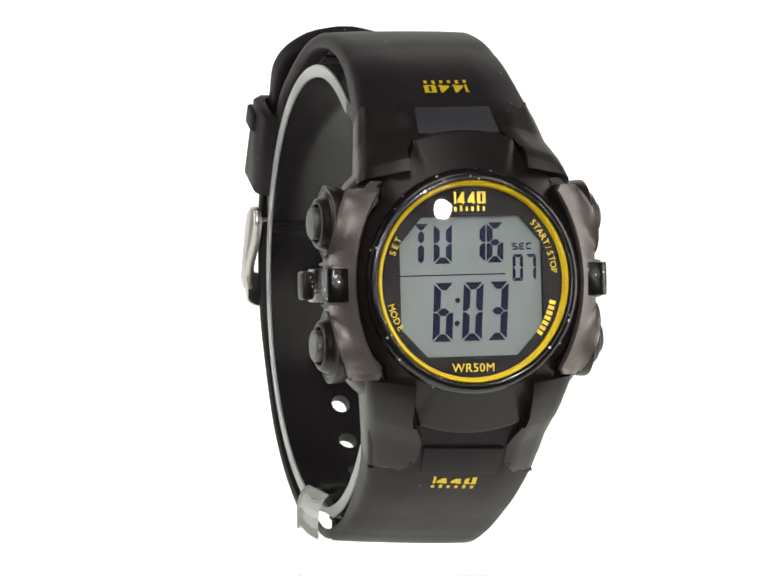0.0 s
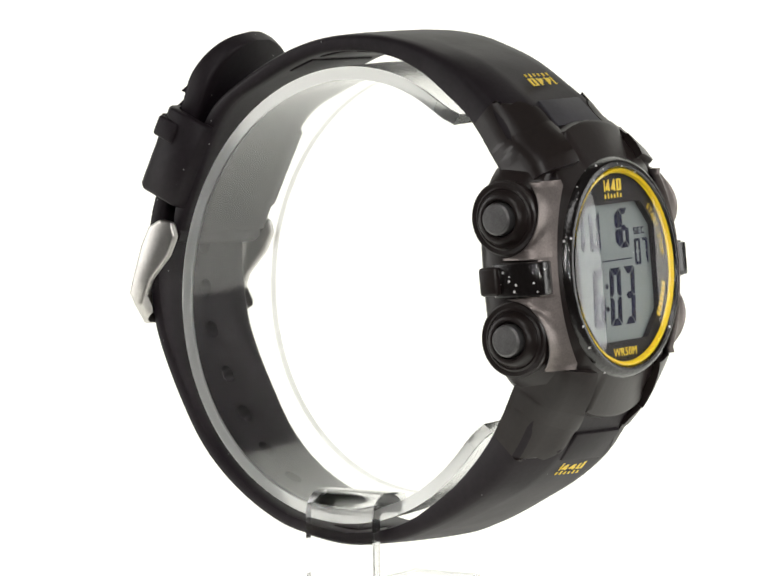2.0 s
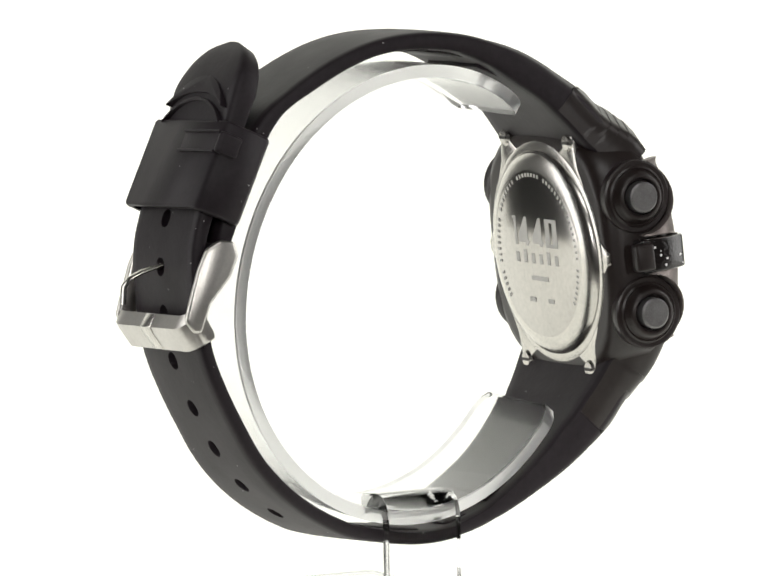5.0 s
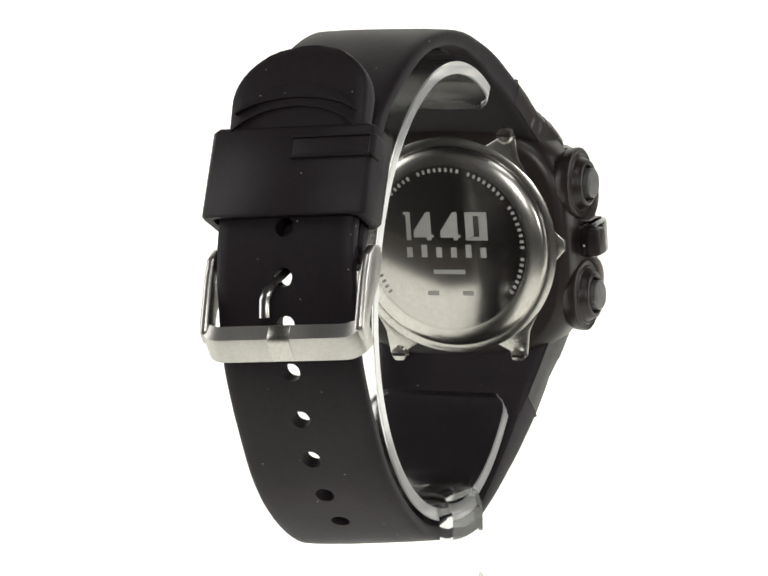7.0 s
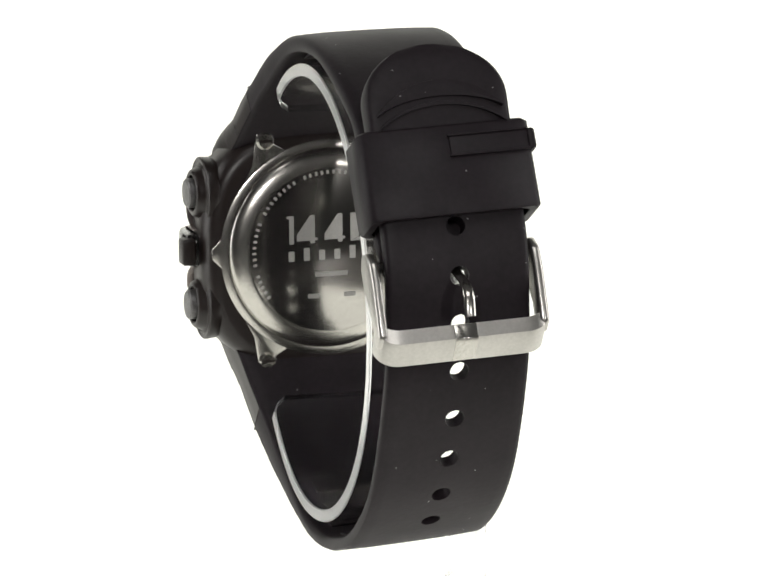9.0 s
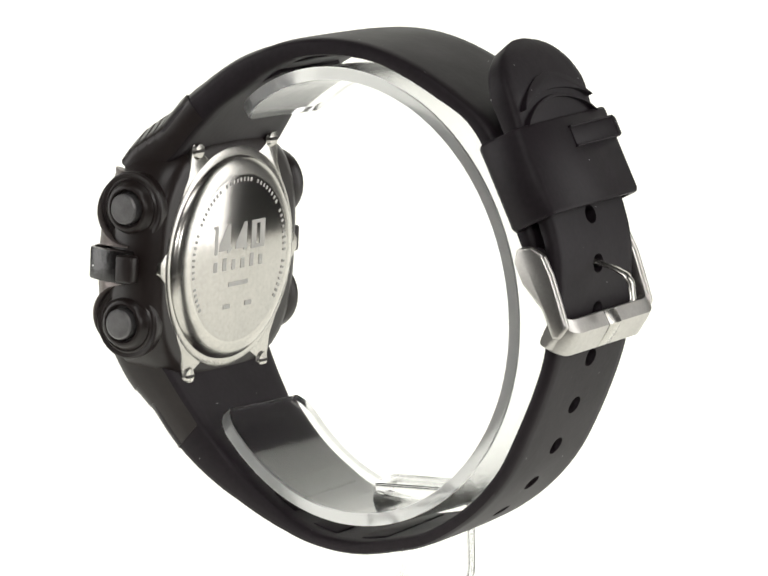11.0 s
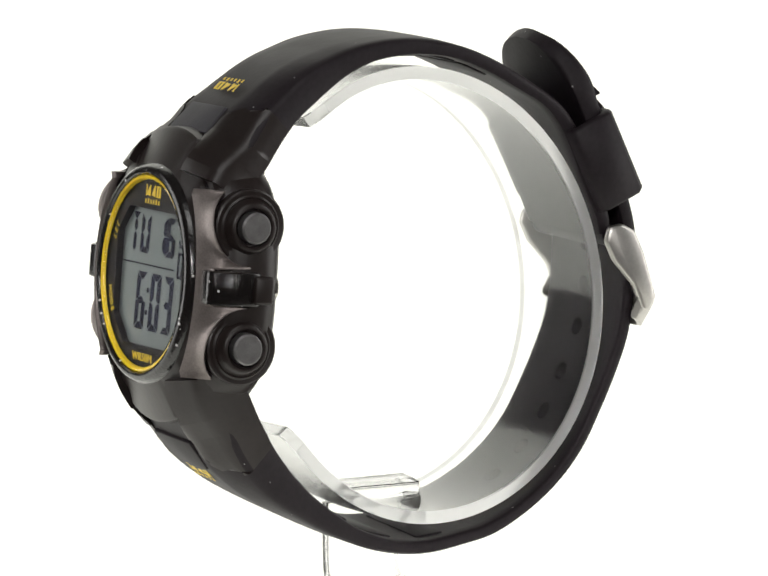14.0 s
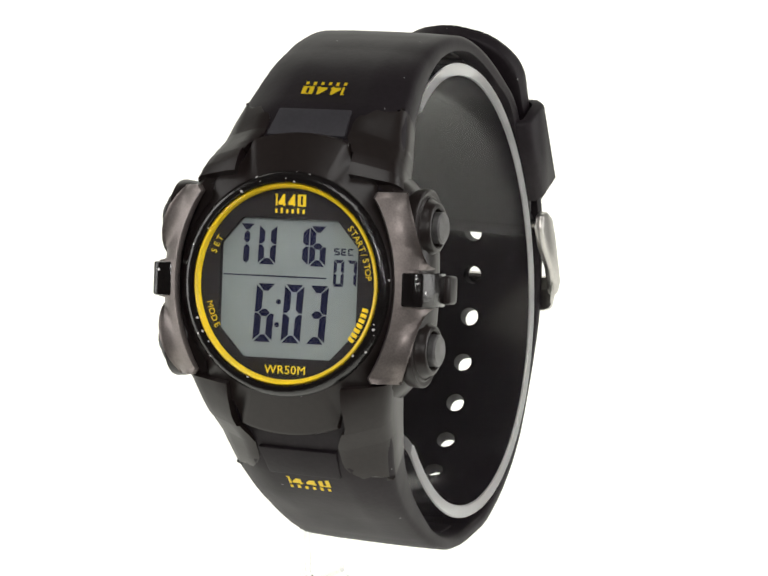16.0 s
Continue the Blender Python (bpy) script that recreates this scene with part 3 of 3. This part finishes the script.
def build_strap():
    # upper half, which carries the buckle
    bm, top, top_skin, _ = band(UPPER, UPPER_T, UPPER_W, [0.36, 0.36, 0.34, 0.3, 0.22, 0.14, 0.06, 0.04], (), 0.8, -1)
    upper = part("upper_strap", bm, RUBBER, watch, "black rubber upper strap half", sharp=45, warp=sag)
    # lower half, pierced, which ends in a free tip
    p, _, s_at = spline(LOWER, 0.8)
    start = next(s for q, s in zip(p, s_at) if q[0] > 30 and q[1] > -0.7) - 0.9
    holes = [start + 7.4 * k for k in (2, 1, 0, -1, -2, -3, -4, -5)]
    bm, low, low_skin, along = band(LOWER, LOWER_T, LOWER_W, [0.32, 0.32, 0.32, 0.3, 0.22, 0.14, 0.06, 0.04], holes, 0.8, 1, 9.5)
    lower = part("lower_strap", bm, RUBBER, watch, "black rubber lower strap half with round holes and rounded tip", sharp=45, warp=sag)
    return upper, lower, top, low, top_skin, low_skin, along[-1]


upper_strap, lower_strap, upper_at, lower_at, upper_skin, lower_skin, LOWER_LENGTH = build_strap()


def slab(tops, base):
    """A plate whose upper corners each have a height of their own: corners (x, z, y of the top)."""
    bm = bmesh.new()
    up = [bm.verts.new((x, y, z)) for x, z, y in tops]
    low = [bm.verts.new((x, base, z)) for x, z, y in tops]
    bm.faces.new(up), bm.faces.new(low[::-1])
    for i in range(len(up)):
        j = (i + 1) % len(up)
        bm.faces.new((up[i], low[i], low[j], up[j]))
    bmesh.ops.recalc_face_normals(bm, faces=bm.faces)
    return bevel(bm, 0.3, 2)


def build_strap_details():
    # marks, grey panels and shoulders beside the case
    emblem(upper_strap, YELLOW, upper_at(16.9) @ Matrix.Translation((0, -0.06, 1.25)) @ Matrix.Rotation(math.pi, 4, "Y"), 6.8, 2.6)
    emblem(lower_strap, YELLOW, lower_at(17.9) @ Matrix.Translation((0, -0.06, 1.25)) @ Matrix.Scale(-1, 4, (0, 0, 1)), 6.8, 2.6, sag)
    for at, skin, strap, bend, s in ((upper_at, upper_skin, upper_strap, None, 10.4), (lower_at, lower_skin, lower_strap, sag, 13.0)):
        part("grey_panel", slab([(-6.4, -2.0, -0.5), (6.4, -2.0, -0.5), (5.9, 3.4, 0.02), (-5.9, 3.4, 0.02)], 1.5), PANEL if at is upper_at else RUBBER, strap, "stepped raised panel", at(s), warp=bend)
        for sx in (-1, 1):
            # a resin lug laid over the strap's edge, from the guard to a seam across its side
            rings = []
            for u in np.linspace(-9.8 if strap is upper_strap else -12.4, 4.6, 28):
                near = 9.2 - 2.4 * ease((u + 7.5) / 5.0) + 2.3 * ease((u - 0.4) / 2.6) + 4.0 * ease((u - 2.6) / 2.2)
                half = abs(skin(s + u, 99)[0])
                swell = (1.7 if strap is upper_strap else 1.8) * ease((-u - 0.5) / 8.0)
                across = [near + (half - 1.1 - near) * k / 5 for k in range(6)] + [half - 0.45]
                low_edge = skin(s + u, 99 * sx, -0.5, True)
                edge = skin(s + u, 99 * sx, -0.95 + 0.8 * swell)
                mid = tuple((a + b) / 2 for a, b in zip(edge, low_edge))
                down = skin(s + u, near * sx, -1.2)
                rings.append([skin(s + u, x * sx, swell + (0.06, 0.12, 0.12, 0.12, 0.12, 0.12, -0.3)[i]) for i, x in enumerate(across)] + [edge, mid, low_edge, skin(s + u, 9.0 * sx, -2.0), down])
            part("lug", loft(rings), RESIN, strap, "satin black resin lug", warp=bend, sharp=48)
    # pads along the inside
    for at, strap, places in ((upper_at, upper_strap, (28.7, 35.7, 42.7, 49.7, 56.7)), (lower_at, lower_strap, (36.5, 45.5, 54.5))):
        for s in places:
            part("inner_pad", slab([(-8.5, -2.4, 0.35), (8.5, -2.4, 0.35), (8.5, 2.4, 0.35), (-8.5, 2.4, 0.35)], -0.6), RUBBER, strap, "", at(s, True), warp=sag)
    # crescents moulded on the tip
    for s, r, deep, wide in ((LOWER_LENGTH - 6.2, 12.0, 2.6, 56), (LOWER_LENGTH - 9.2, 13.5, 0.6, 50)):
        arc = [math.radians(a) for a in np.linspace(90 - wide, 90 + wide, 21)]
        outline = [(r * math.cos(a), r * math.sin(a) - r) for a in arc] + [(r * math.cos(a) * 0.99, (r * math.sin(a) - r) - deep * math.sin((a - arc[0]) / (arc[-1] - arc[0]) * math.pi) - 0.1) for a in arc[::-1]]
        part("crescent", prism(outline, -0.42, 0.9, "y", 0.12), RUBBER, lower_strap, "", lower_at(s), warp=sag)


build_strap_details()


def build_keeper():
    mid, u = Vector((31.9, 21.1)), Vector((-0.415, 0.91)).normalized()
    v = Vector((u.y, -u.x))
    rings = []
    hx, hv = 13.5, 4.1
    outer = [(-hx + 1, -hv), (hx - 1, -hv), (hx, -hv + 1), (hx, hv - 1), (hx - 1, hv), (-hx + 1, hv), (-hx, hv - 1), (-hx, -hv + 1)]
    inner = [(x * 0.88, w * 0.8) for x, w in outer]
    rows = [(outer, -7.6, 0.97), (outer, -7.1, 1), (outer, 6.2, 1), (outer, 6.6, 0.97), (inner, 6.6, 1), (inner, -7.6, 1)]
    for prof, s, k in rows:
        rings.append([(x * k, *(mid + u * s + v * (w * k))) for x, w in prof])
    keeper = part("strap_keeper", loft(rings, closed=True), RUBBER, watch, "broad black rubber strap keeper", sharp=50, warp=sag)
    m = Matrix(((1, 0, 0, 0), (0, -v.x, u.x, mid.x + v.x * 4.1), (0, -v.y, u.y, mid.y + v.y * 4.1), (0, 0, 0, 1)))
    part("raised_bar", prism([(-12.9, 1.6), (-0.5, 1.6), (-0.5, 4.6), (-12.9, 4.6)], -0.25, 0.3, "y", 0.2), RUBBER, keeper, "", m, warp=sag)
    for z in (1.5, 4.7):
        part("ridge", box(-13.0, -0.3, -0.55, 0.2, z - 0.18, z + 0.18, 0.1), RUBBER, keeper, "", m, warp=sag)
    part("side_lobe", box(-14.1, -12.8, -0.4, 3.4, 1.4, 4.8, 0.5), RUBBER, keeper, "", m, warp=sag)


build_keeper()


def build_buckle():
    off = Matrix.Translation((0, -0.2, 0))
    arm = [(32.4, 10.3), (34.7, 10.7), (37.0, 9.5), (38.5, 6.4), (40.2, 1.0), (40.9, -1.4), (39.6, -3.3), (38.2, -3.4), (36.6, 1.0), (33.2, 4.9), (31.8, 8.0)]
    bar_o = [(40.6, -0.6), (41.7, -2.6), (41.2, -3.6), (39.4, -6.2), (38.6, -6.0), (38.7, -5.2), (40.0, -2.8), (39.4, -0.8)]
    rings = []
    for x in 13.3 * np.sin(np.linspace(-math.pi / 2, math.pi / 2, 41)):
        d = min(1, max(0, abs(x) - 9.9) / 3.4)
        pull = 2.4 * (1 - math.sqrt(1 - d * d))
        rings.append([(x, y - pull, z + 0.8 * pull) for y, z in bar_o])
    buckle = part("buckle", loft(rings), BUCKLE_STEEL, watch, "brushed stainless steel pin buckle", off, sharp=40, warp=sag)
    for sx in (-1, 1):
        part("arm", prism(arm, sx * 12.0, sx * 13.45, "x", 0.55, 3), BUCKLE_STEEL, buckle, "", off, warp=sag)
    part("middle_band", prism([(y + 0.12, z) for y, z in bar_o[:4]] + [(38.9, -5.8), (39.6, -1.0)], -1.8, 1.8, "x", 0.1), STEEL, buckle, "", off, warp=sag)
    part("pin", tube([(-13.2, 34.6, 8.4), (13.2, 34.6, 8.4)], 0.9), STEEL, buckle, "", off, warp=sag)
    part("strap_loop", tube([(-10.4, 34.5, 8.4), (10.4, 34.5, 8.4)], 1.75, 16), RUBBER, upper_strap, "", off, warp=sag)
    part("prong", tube([(0.2, 34.0, 9.2), (0.2, 36.4, 7.4), (0.2, 39.3, 6.5), (0.3, 42.0, 5.8), (0.4, 44.0, 4.9), (0.5, 44.9, 3.7), (0.5, 45.1, 1.0)], 0.38, 10, 2.3), STEEL, buckle, "bent steel prong", off, warp=sag)


build_buckle()


# ---- the turntable's turn ----
def motions():
    rows = [(t, pose(0, 0, 0, 0, 0, 16.45 + 20.086 * t) @ pose(0.0008, 0, 0)) for t in range(17)]
    walk(watch, [(t, m @ pose(0, 0, 0, 0, 1.1, 0)) for t, m in rows])
    walk(stand, rows)
    walk(turntable, rows)


motions()
